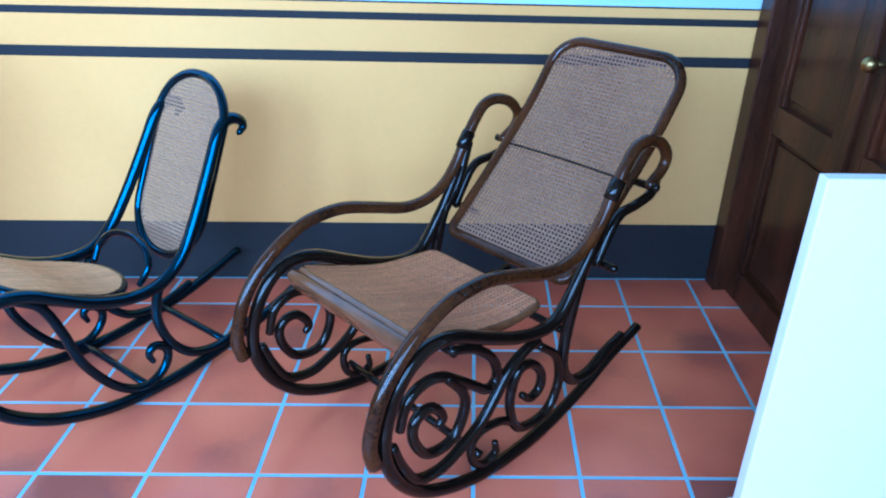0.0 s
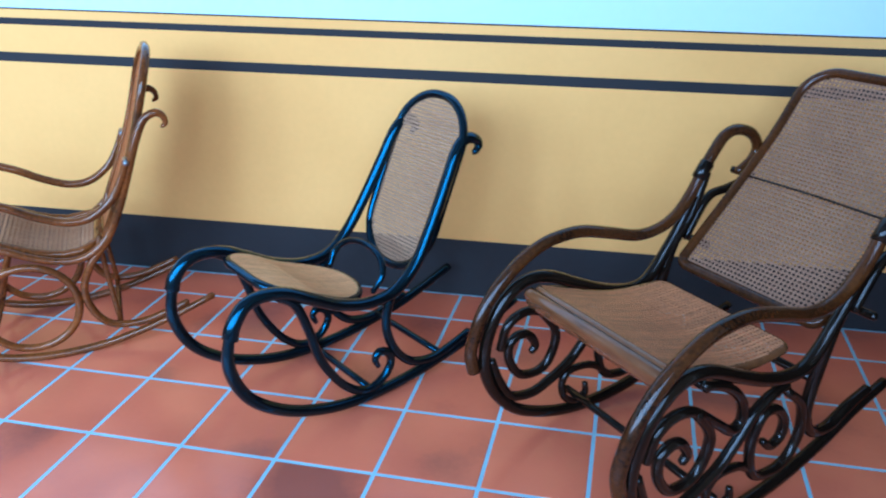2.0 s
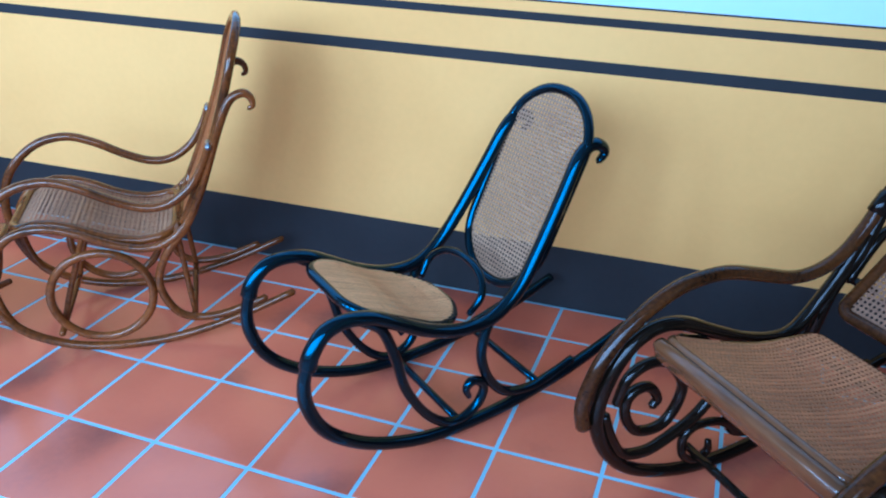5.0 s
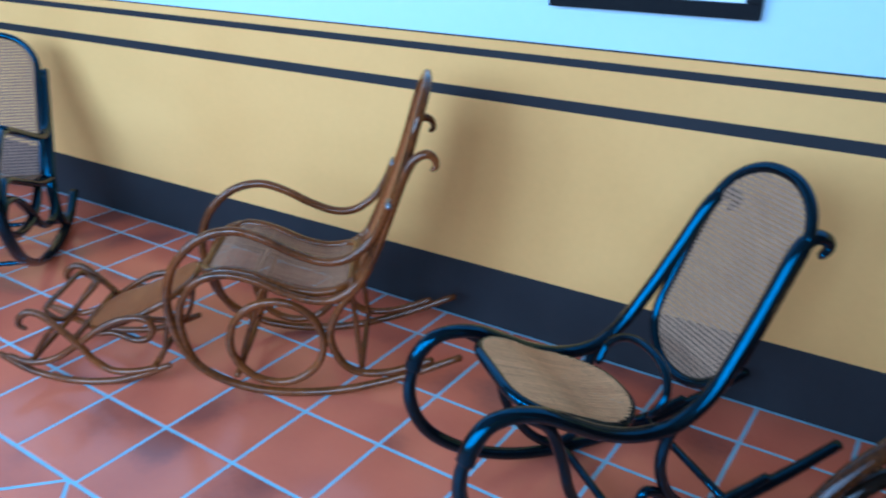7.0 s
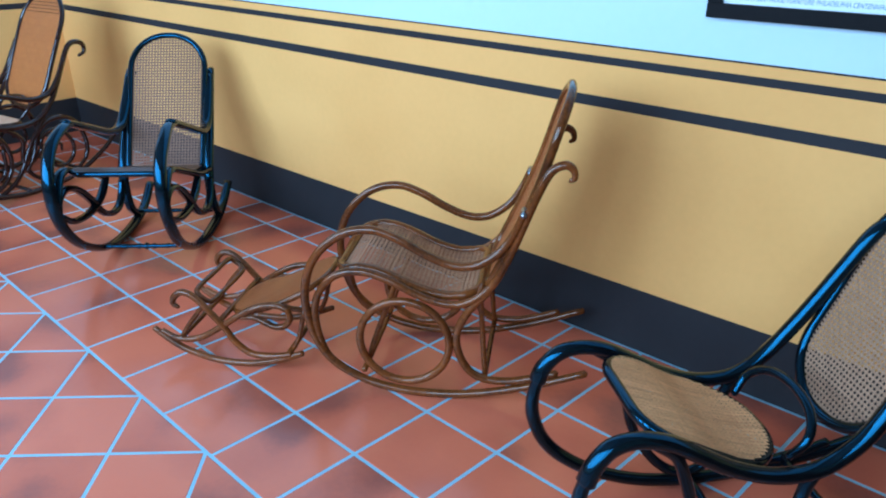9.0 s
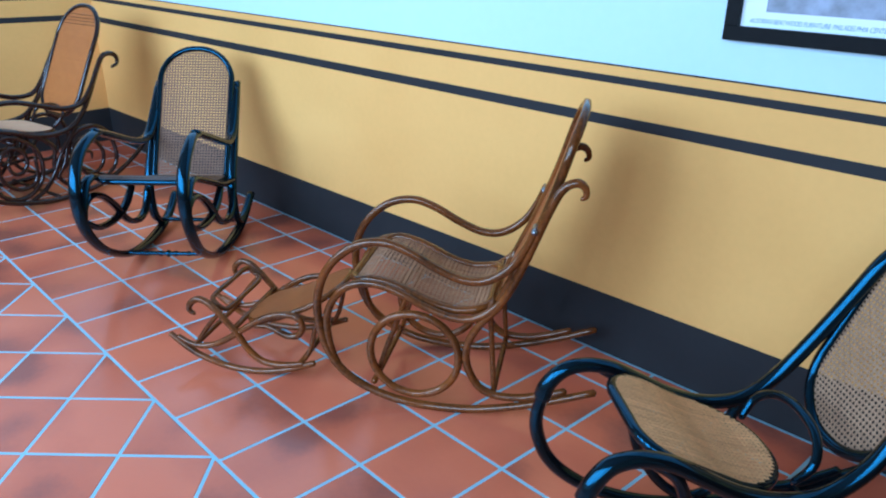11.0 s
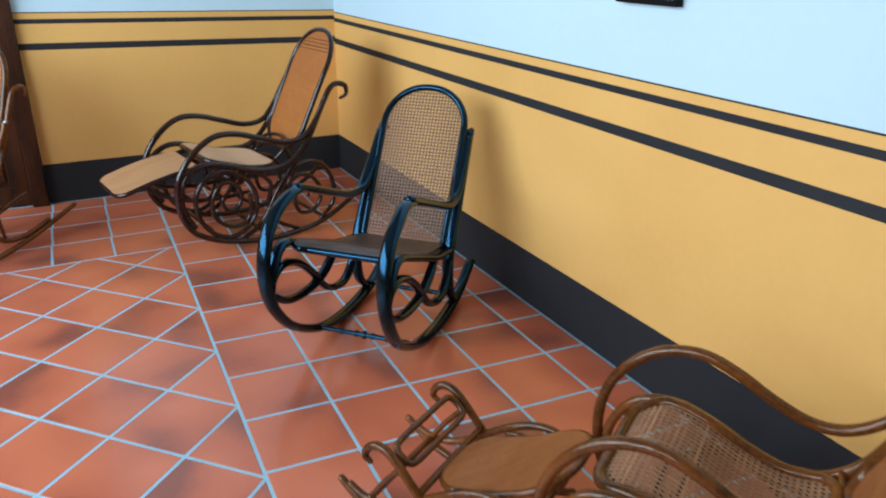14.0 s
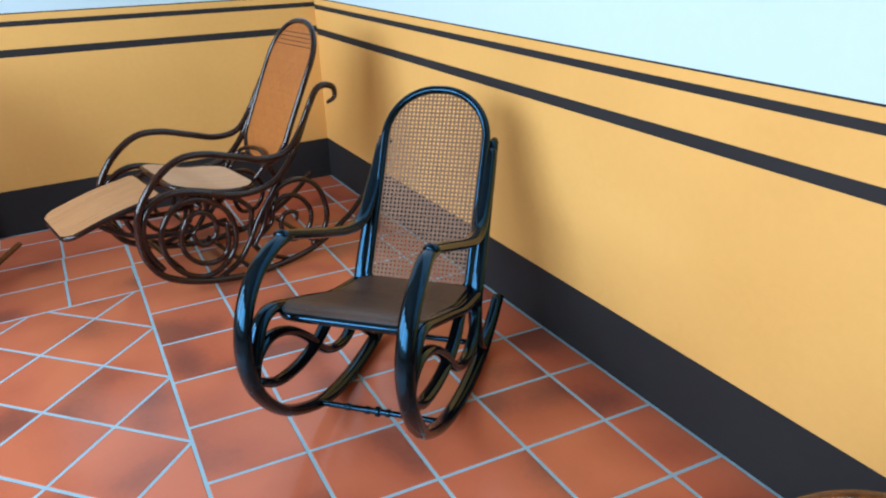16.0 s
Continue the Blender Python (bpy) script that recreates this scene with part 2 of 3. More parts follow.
def crossings(outline, px, py, dx, dy):
    hits = []
    n = len(outline)
    for i in range(n):
        (ax, ay), (bx, by) = outline[i], outline[(i + 1) % n]
        den = dx * (by - ay) - dy * (bx - ax)
        if abs(den) < 1e-9:
            continue
        t = ((ax - px) * (by - ay) - (ay - py) * (bx - ax)) / den
        s = ((ax - px) * dy - (ay - py) * dx) / den
        if 0 <= s < 1:
            hits.append(t)
    return sorted(hits)


def cane_into(bm, outline, place, pitch=0.0115, width=0.0046, diagonal=0.0024, thick=0.0006, step=0.05, diagonals=True):
    """Woven cane over an outline in (along, across): strands both ways and, thinner, on both diagonals."""
    reach = 1.5
    ways = [((1, 0), pitch, width, 0.0), ((0, 1), pitch, width, thick)]
    if diagonals:
        h = math.sqrt(0.5)
        ways += [((h, h), pitch * h, diagonal, 2 * thick), ((h, -h), pitch * h, diagonal, 3 * thick)]
    for (dx, dy), gap, wide, lift in ways:
        nx, ny = -dy, dx
        for k in range(-int(reach / gap), int(reach / gap)):
            c = (k + 0.5) * gap
            hits = crossings(outline, nx * c - dx * 0, ny * c, dx, dy)
            for t0, t1 in zip(hits[::2], hits[1::2]):
                n = max(1, int((t1 - t0) / step)) if abs(dx) > 0.1 else 1
                prev = None
                for i in range(n + 1):
                    t = t0 + (t1 - t0) * i / n
                    ring = []
                    for side, up in ((-1, lift), (1, lift), (1, lift - thick), (-1, lift - thick)):
                        ring.append(bm.verts.new(place(nx * c + dx * t + nx * side * wide / 2, ny * c + dy * t + ny * side * wide / 2, up)))
                    if prev:
                        for j in range(4):
                            bm.faces.new((prev[j], prev[(j + 1) % 4], ring[(j + 1) % 4], ring[j]))
                    prev = ring


def along(points):
    """place(a, b, lift) over a panel whose middle line runs through (forward, up) points; a in metres along it, b across."""
    line = glide([(u, 0, z) for u, z in points], 8)
    run = [0.0]
    for p, q in zip(line, line[1:]):
        run.append(run[-1] + (q - p).length)

    def place(a, b, lift=0.0):
        a = min(max(a, -0.05), run[-1] + 0.05)
        i = 0
        while i < len(run) - 2 and run[i + 1] < a:
            i += 1
        t = (a - run[i]) / (run[i + 1] - run[i])
        p = line[i].lerp(line[i + 1], t)
        d = (line[i + 1] - line[i]).normalized()
        up = Vector((d.z, 0, -d.x))
        return Vector((p.x, b, p.z)) + lift * up
    return place, run[-1]


def panel(kind, mid, half0, half1, r0, r1, frame_r, mat, cane, parent, flat=1.0, pitch=0.0115, width=0.0046, inset=0.004, diagonals=True, label="", raised=0.0):
    """A framed cane panel: a bent rim with woven cane in it."""
    place, length = along(mid)
    rim = rounded(0, length, half0, half1, r0, r1)
    keep = [Vector(place(a, b)) for a, b in rim]
    line = [keep[0]]
    for q in keep[1:]:
        if (q - line[-1]).length > 0.004:
            line.append(q)
    dense = []
    for i, q in enumerate(line):
        nxt = line[(i + 1) % len(line)]
        n = max(1, int((nxt - q).length / 0.06))
        for k in range(n):
            dense.append(q.lerp(nxt, k / n))
    if len(mid) > 2:
        dense = []
        m = len(rim)
        for i in range(m):
            (a0, b0), (a1, b1) = rim[i], rim[(i + 1) % m]
            n = max(1, int(math.hypot(a1 - a0, b1 - b0) / 0.05))
            if math.hypot(a1 - a0, b1 - b0) < 0.003:
                continue
            for k in range(n):
                dense.append(Vector(place(a0 + (a1 - a0) * k / n, b0 + (b1 - b0) * k / n)))
    bm = bmesh.new()
    normal = place(length / 2, 0, 1.0) - place(length / 2, 0, 0.0)
    rod_into(bm, dense, frame_r, True, 10, flat, (1, 1), normal)
    holder = part(kind, bm, mat, parent, smooth=True)
    bm = bmesh.new()
    inner = [(length / 2 + (a - length / 2) * (1 - 2 * inset / length), b * (1 - inset / max(half0, half1))) for a, b in rim]
    cane_into(bm, inner, lambda a, b, up=0.0: place(a, b, up + raised), pitch, width, diagonals=diagonals)
    tagged(part("cane", bm, cane, holder, label), kind="stuff")
    return holder


def thing(name, x, y, heading, label, category, group=""):
    ob = new(name)
    ob.matrix_world = pose(x, y, 0, 0, 0, heading)
    return tagged(ob, label, category, group)


# ---- room ----
def structure(ob, label="", category=""):
    return tagged(ob, label, category, kind="structure")


DADO, BAND_1, BAND_0, BASE = 1.099, (1.040, 1.066), (0.892, 0.930), 0.250


def painted_wall(name, length, lift, label, rise=0.0):
    """A wall along +x from 0, facing -y, with painted dado, two bands and a dark base; rise: how far the paint lines climb back towards x = 0."""
    wall = structure(new(name), label, "wall")
    T = 0.25
    base, (l0, l1), (u0, u1), dado = BASE, [z + lift for z in BAND_0], [z + lift for z in BAND_1], DADO + lift
    layers = [("base_band", 0.0, base, BAND), ("dado_paint", base, l0, OCHRE), ("lower_stripe", l0, l1, BAND), ("dado_paint", l1, u0, OCHRE),
              ("upper_stripe", u0, u1, BAND), ("dado_paint", u1, dado, OCHRE), ("edge_line", dado, dado + 0.006, BAND), ("upper_wall", dado + 0.006, ROOM_H, WHITEWASH)]
    for nm, z0, z1, mat in layers:
        bm = bmesh.new()
        box_into(bm, 0, length, 0, T, z0, z1)
        for v in bm.verts:
            if 0.5 < v.co.z < ROOM_H - 0.1:
                v.co.z += rise * (1 - v.co.x / length)
        part(nm, bm, mat, wall)
    return wall


wall_north = painted_wall("wall_north", ROOM_X1 - ROOM_X0 + 0.5, 0.0, "ochre dado wall with slate stripes under pale blue-white plaster")
wall_north.matrix_world = pose(ROOM_X0 - 0.25, 0, 0)
LEFT_DOOR = -1.93
wall_west = painted_wall("wall_west", 1.935, 0.014, "ochre dado wall with slate stripes under pale blue-white plaster", 0.032)
wall_west.matrix_world = pose(ROOM_X0, LEFT_DOOR, 0, 0, 0, 90)
structure(box("wall_west_far", ROOM_X0 - 0.25, ROOM_X0, ROOM_Y0, LEFT_DOOR - 1.5, 0, ROOM_H, PLAIN), "plain ochre plastered wall beside the door", "wall")
structure(box("wall_west_over_door", ROOM_X0 - 0.25, ROOM_X0, LEFT_DOOR - 1.5, LEFT_DOOR, 2.7, ROOM_H, PLAIN), "plain ochre plastered wall over the door", "wall")
structure(box("wall_east", ROOM_X1, ROOM_X1 + 0.25, ROOM_Y0, -1.3, 0, ROOM_H, PLAIN), "plain ochre plastered wall beside the door", "wall")
structure(box("wall_east_over_door", ROOM_X1, ROOM_X1 + 0.25, -1.3, 0, 2.5, ROOM_H, PLAIN), "plain ochre plastered wall over the door", "wall")
# Unseen wall, added; its openings are laid out to suit the lamps
bm = bmesh.new()
edges = [ROOM_X0 - 0.25] + [v for o in OPENINGS for v in o] + [ROOM_X1 + 0.25]
for a, b in zip(edges[::2], edges[1::2]):
    box_into(bm, a, b, ROOM_Y0 - 0.3, ROOM_Y0, 0, 3.65)
box_into(bm, edges[0], edges[-1], ROOM_Y0 - 0.3, ROOM_Y0, 3.65, ROOM_H)
structure(part("wall_south", bm, PLAIN), "unseen plain wall, added with five openings for the daylight lamps", "wall")
# Ceiling out of view, added; its tone governs the fill from above
structure(box("ceiling", ROOM_X0 - 0.3, ROOM_X1 + 0.3, ROOM_Y0 - 0.3, 0.25, ROOM_H, ROOM_H + 0.2, CEILING), "unseen plain ceiling, added to close the room and bounce light", "ceiling")
structure(box("ground", -40, 40, -60, ROOM_Y0 - 0.3, -0.2, -0.05, GROUND), "plain paving of the courtyard outside", "ground")


# ---- doors ----
def panelled_door(name, x_face, y_start, width, height, label):
    """A double door in a frame, in a wall that faces along x; local: x into the wall, y along the wall."""
    d = structure(new(name), label, "door")
    for s, nm in ((0.0, "jamb"), (width - 0.09, "jamb")):
        box(nm, -0.03, 0.14, s, s + 0.09, 0, height, DOOR, d, 0.006)
    box("door_head", -0.03, 0.14, 0.09, width - 0.09, height - 0.12, height, DOOR, d, 0.006)
    leaf_w = (width - 0.18) / 2
    for k in range(2):
        y0 = 0.09 + k * leaf_w + 0.003
        y1 = y0 + leaf_w - 0.006
        bm = bmesh.new()
        top = height - 0.125
        for a, b in ((y0, y0 + 0.085), (y1 - 0.085, y1)):
            box_into(bm, 0.02, 0.075, a, b, 0.006, top, 0.004)
        for a, b in ((0.006, 0.13), (0.70, 0.80), (1.62, 1.72), (top - 0.11, top)):
            box_into(bm, 0.022, 0.073, y0 + 0.085, y1 - 0.085, a, b, 0.004)
        leaf = part("door_leaf", bm, DOOR, d)
        for a, b in ((0.13, 0.70), (0.80, 1.62), (1.72, top - 0.11)):
            bm = bmesh.new()
            box_into(bm, 0.05, 0.065, y0 + 0.085, y1 - 0.085, a, b)
            box_into(bm, 0.04, 0.052, y0 + 0.115, y1 - 0.115, a + 0.03, b - 0.03, 0.008)
            for yy in (y0 + 0.085, y1 - 0.103):
                box_into(bm, 0.03, 0.052, yy, yy + 0.018, a, b, 0.005)
            part("panel", bm, DOOR, leaf)
        if k:
            bm = bmesh.new()
            box_into(bm, 0.005, 0.022, y0 - 0.025, y0 + 0.025, 0.006, top, 0.005)
            part("cover_strip", bm, DOOR, leaf)
            bm = bmesh.new()
            bmesh.ops.create_uvsphere(bm, u_segments=14, v_segments=10, radius=0.022, matrix=Matrix.Translation((-0.02, y0 + 0.06, 1.06)))
            rod_into(bm, [Vector((0.03, y0 + 0.06, 1.06)), Vector((0.01, y0 + 0.06, 1.06)), Vector((-0.01, y0 + 0.06, 1.06))], 0.009)
            part("knob", bm, BRASS, leaf, "small brass door knob", smooth=True)
    return d


door_1 = panelled_door("door_1", 0, 0, 1.28, 2.5, "closed dark-stained panelled wooden double door in its frame")
door_1.matrix_world = Matrix.Translation((ROOM_X1 - 0.02, -0.012, 0)) @ Matrix.Diagonal((1, -1, 1, 1))
door_2 = panelled_door("door_2", 0, 0, 1.48, 2.7, "closed dark reddish wooden double door in its frame")
door_2.matrix_world = pose(ROOM_X0 + 0.02, LEFT_DOOR - 0.004, 0, 0, 0, 180)


# ---- floor ----
def joint(k, j):
    """Where joint line k across meets joint line j along the wall."""
    x = 1.5925 - 0.3009 * k - 0.027 * j + 0.0006 * k * j
    return (x, border_y(x)) if j == 4 else (x, row_y(j, k))


def row_y(j, k):
    return -0.2352 + 0.0034 * k - 0.3138 * j + 0.0013 * k * j


def border_y(x):
    """The line along which the straight rows meet the tiles laid on the diagonal."""
    return -1.444 - 0.0227 * x


GAP = 0.0054


def clip(poly, a, b, c):
    """The part of a convex polygon where a x + b y <= c."""
    out = []
    for i, p in enumerate(poly):
        q = poly[(i + 1) % len(poly)]
        dp, dq = a * p[0] + b * p[1] - c, a * q[0] + b * q[1] - c
        if dp <= 0:
            out.append(p)
        if dp * dq < 0:
            t = dp / (dp - dq)
            out.append((p[0] + (q[0] - p[0]) * t, p[1] + (q[1] - p[1]) * t))
    return out


def shrink(poly, d):
    area = sum(p[0] * q[1] - q[0] * p[1] for p, q in zip(poly, poly[1:] + poly[:1]))
    sgn = 1 if area > 0 else -1
    out = list(poly)
    for p, q in zip(poly, poly[1:] + poly[:1]):
        ex, ey = q[0] - p[0], q[1] - p[1]
        n = math.hypot(ex, ey)
        if n < 1e-6:
            continue
        ox, oy = sgn * ey / n, -sgn * ex / n
        out = clip(out, ox, oy, ox * p[0] + oy * p[1] - d)
        if len(out) < 3:
            return []
    return out


def tile_mesh(poly, cx, cy):
    lo, hi = shrink(poly, GAP), shrink(poly, GAP + 0.003)
    if len(lo) < 3 or len(hi) != len(lo):
        return None
    verts = [(x - cx, y - cy, -0.012) for x, y in lo] + [(x - cx, y - cy, -0.0014) for x, y in lo] + [(x - cx, y - cy, 0.0) for x, y in hi]
    n = len(lo)
    faces = [tuple(range(2 * n, 3 * n))]
    for ring in (0, n):
        for i in range(n):
            faces.append((ring + i, ring + (i + 1) % n, ring + n + (i + 1) % n, ring + n + i))
    return verts, faces


floor = structure(box("floor", ROOM_X0 - 0.25, ROOM_X1 + 0.25, ROOM_Y0 - 0.3, 0.25, -0.25, -0.0012, GROUT), "terracotta tile floor with pale blue-grey grout joints", "floor")
STRIP = -4.455


def polygons():
    for k in range(-2, 24):
        for j in range(-1, 4):
            p = [joint(k, j), joint(k + 1, j), joint(k + 1, j + 1), joint(k, j + 1)]
            p = clip(p, 0, 1, -0.004)
            p = clip(p, -1, 0, -ROOM_X0 + 0.1)
            p = clip(p, 1, 0, ROOM_X1 + 0.02)
            if len(p) > 2:
                yield p, True
    for k in range(4):
        for j in range(12):
            x1 = STRIP - 0.3 * k
            x0 = max(ROOM_X0 + 0.004, x1 - 0.3)
            y1 = border_y(x1) - 0.298 * j
            y0 = max(ROOM_Y0, y1 - 0.298)
            if y0 < y1 - 0.02 and x0 < x1 - 0.02:
                yield [(x0, y0), (x1, y0), (x1, y1), (x0, y1)], y1 > -2.9
    h = math.sqrt(0.5)
    pitch = 0.2985
    for a in range(-30, 31):
        for b in range(-30, 31):
            corners = []
            for da, db in ((0, 0), (1, 0), (1, 1), (0, 1)):
                s, t = (a + da) * pitch, (b + db) * pitch
                e, f = (s - t) * h, (s + t) * h
                corners.append((-2.372 + e + 0.0227 * f, border_y(-2.372) - 0.0227 * e + f))
            x0, x1 = min(c[0] for c in corners), max(c[0] for c in corners)
            y0, y1 = min(c[1] for c in corners), max(c[1] for c in corners)
            if x1 < STRIP or x0 > ROOM_X1 or y0 > -1.3 or y1 < ROOM_Y0:
                continue
            p = clip(corners, 0.0227, 1, -1.444)
            p = clip(p, -1, 0, -STRIP)
            p = clip(p, 1, 0, ROOM_X1)
            p = clip(p, 0, -1, -ROOM_Y0)
            if len(p) > 2:
                yield p, y1 > -3.0 and x1 < -0.2


# ---- rocking chairs ----
def scroll_rocker():
    c = thing("rocking_chair", 0.961, -0.774, 221.5, "large dark brown bentwood rocking chair with scrolled sides, worn cane", "rocking chair", "rocking chairs along the wall")
    w, m = 0.286, DARK
    sides_of("arm", [(-0.365, 0.706), (-0.425, 0.742), (-0.440, 0.782), (-0.400, 0.828), (-0.328, 0.852), (-0.268, 0.842), (-0.226, 0.797), (-0.187, 0.737), (-0.150, 0.673), (-0.098, 0.613), (-0.025, 0.579), (0.068, 0.575), (0.190, 0.608), (0.294, 0.635), (0.370, 0.638), (0.445, 0.626), (0.518, 0.590), (0.588, 0.534), (0.639, 0.464), (0.665, 0.394), (0.674, 0.341), (0.662, 0.285)], w, 0.0185, WORN, c, taper=(0.85, 1.05))
    sides_of("rocker", [(-0.445, 0.195), (-0.286, 0.142), (-0.172, 0.090), (-0.021, 0.042), (0.121, 0.0195), (0.258, 0.0195), (0.384, 0.046), (0.501, 0.100), (0.580, 0.178), (0.623, 0.267), (0.629, 0.340), (0.616, 0.402), (0.587, 0.464), (0.546, 0.509), (0.486, 0.532), (0.409, 0.521), (0.295, 0.468), (0.184, 0.421), (0.084, 0.398), (0.016, 0.406), (-0.028, 0.446), (-0.066, 0.500), (-0.105, 0.560), (-0.158, 0.662)], w - 0.004, 0.0185, m, c)
    sides_of("rear_post", [(-0.196, 0.735), (-0.150, 0.600), (-0.092, 0.520), (-0.064, 0.413), (-0.046, 0.301), (-0.050, 0.216), (-0.100, 0.149), (-0.183, 0.132), (-0.275, 0.172), (-0.36, 0.198)], w - 0.008, 0.0175, m, c)
    sides_of("long_scroll", [(0.420, 0.484), (0.336, 0.452), (0.266, 0.390), (0.245, 0.324), (0.281, 0.304), (0.343, 0.348), (0.437, 0.417), (0.502, 0.432), (0.557, 0.404), (0.580, 0.333)], w - 0.008, 0.0145, m, c)
    sides_of("front_scroll", [(0.437, 0.417), (0.379, 0.347), (0.369, 0.293), (0.394, 0.231), (0.435, 0.209), (0.497, 0.221), (0.537, 0.275), (0.544, 0.327), (0.519, 0.355), (0.480, 0.352), (0.446, 0.309), (0.459, 0.285)], w - 0.002, 0.0145, m, c, taper=(0.9, 0.75))
    sides_of("diagonal_stem", [(0.605, 0.303), (0.574, 0.224), (0.528, 0.157), (0.447, 0.140), (0.376, 0.165), (0.304, 0.206), (0.248, 0.268), (0.206, 0.324), (0.145, 0.360), (0.085, 0.372)], w - 0.004, 0.0155, m, c)
    sides_of("rear_scroll", [(0.077, 0.349), (-0.006, 0.275), (-0.030, 0.175), (0.007, 0.101), (0.078, 0.085), (0.151, 0.112), (0.185, 0.195), (0.183, 0.261), (0.156, 0.310), (0.105, 0.303), (0.060, 0.252), (0.060, 0.200), (0.100, 0.184), (0.137, 0.214)], w - 0.004, 0.0145, m, c, taper=(0.9, 0.75))
    sides_of("small_scroll", [(0.130, 0.100), (0.190, 0.150), (0.239, 0.170), (0.302, 0.172), (0.330, 0.141), (0.320, 0.085), (0.277, 0.050), (0.230, 0.062), (0.233, 0.102)], w - 0.008, 0.0125, m, c, taper=(0.9, 0.75))
    sides_of("arm_brace", [(-0.415, 0.715), (-0.390, 0.676), (-0.315, 0.660), (-0.235, 0.650), (-0.185, 0.590), (-0.150, 0.520)], w - 0.004, 0.015, m, c)
    for s in (1, -1):
        for u, z in ((-0.372, 0.706), (-0.205, 0.50)):
            bm = bmesh.new()
            rod_into(bm, [Vector((u, s * (w - 0.05), z)), Vector((u, s * w, z)), Vector((u, s * (w + 0.02), z)), Vector((u, s * (w + 0.028), z))], 0.012)
            part("bolt", bm, m, c, smooth=True)
        bm = bmesh.new()
        rod_into(bm, [Vector((-0.172, s * w, 0.716)), Vector((-0.187, s * w, 0.739)), Vector((-0.203, s * w, 0.763))], 0.0225)
        part("collar", bm, m, c, smooth=True)
    for u, z, r in ((0.30, 0.10, 0.012), (-0.060, 0.330, 0.013), (0.41, 0.478, 0.014)):
        cross_bar("stretcher", u, z, w, r, m, c)
    back = panel("backrest", [(-0.080, 0.470), (-0.200, 0.582), (-0.370, 0.748), (-0.478, 0.868), (-0.588, 1.026)], 0.235, 0.240, 0.03, 0.10, 0.0165, WORN, CANE_BROWN, c, pitch=0.0135, width=0.0060, label="worn brown see-through cane")
    rod("seam", [(-0.330, -0.23, 0.716), (-0.333, 0, 0.719), (-0.330, 0.23, 0.716)], 0.0032, m, back)
    seat = panel("seat", [(0.010, 0.425), (0.180, 0.430), (0.340, 0.468), (0.492, 0.520)], 0.220, 0.245, 0.03, 0.03, 0.013, RAIL, CANE_SEAT, c, pitch=0.0135, width=0.0072, inset=0.001, raised=-0.0125, label="brown woven cane seat, close weave")
    bm = bmesh.new()
    m4 = pose(0.508, 0, 0.502, 0, 20, 0)
    box_into(bm, -0.016, 0.018, -0.255, 0.255, -0.036, 0.026, 0.015)
    bm.transform(m4)
    part("front_rail", bm, RAIL, seat, "polished brown front rail", smooth=True)
    return c


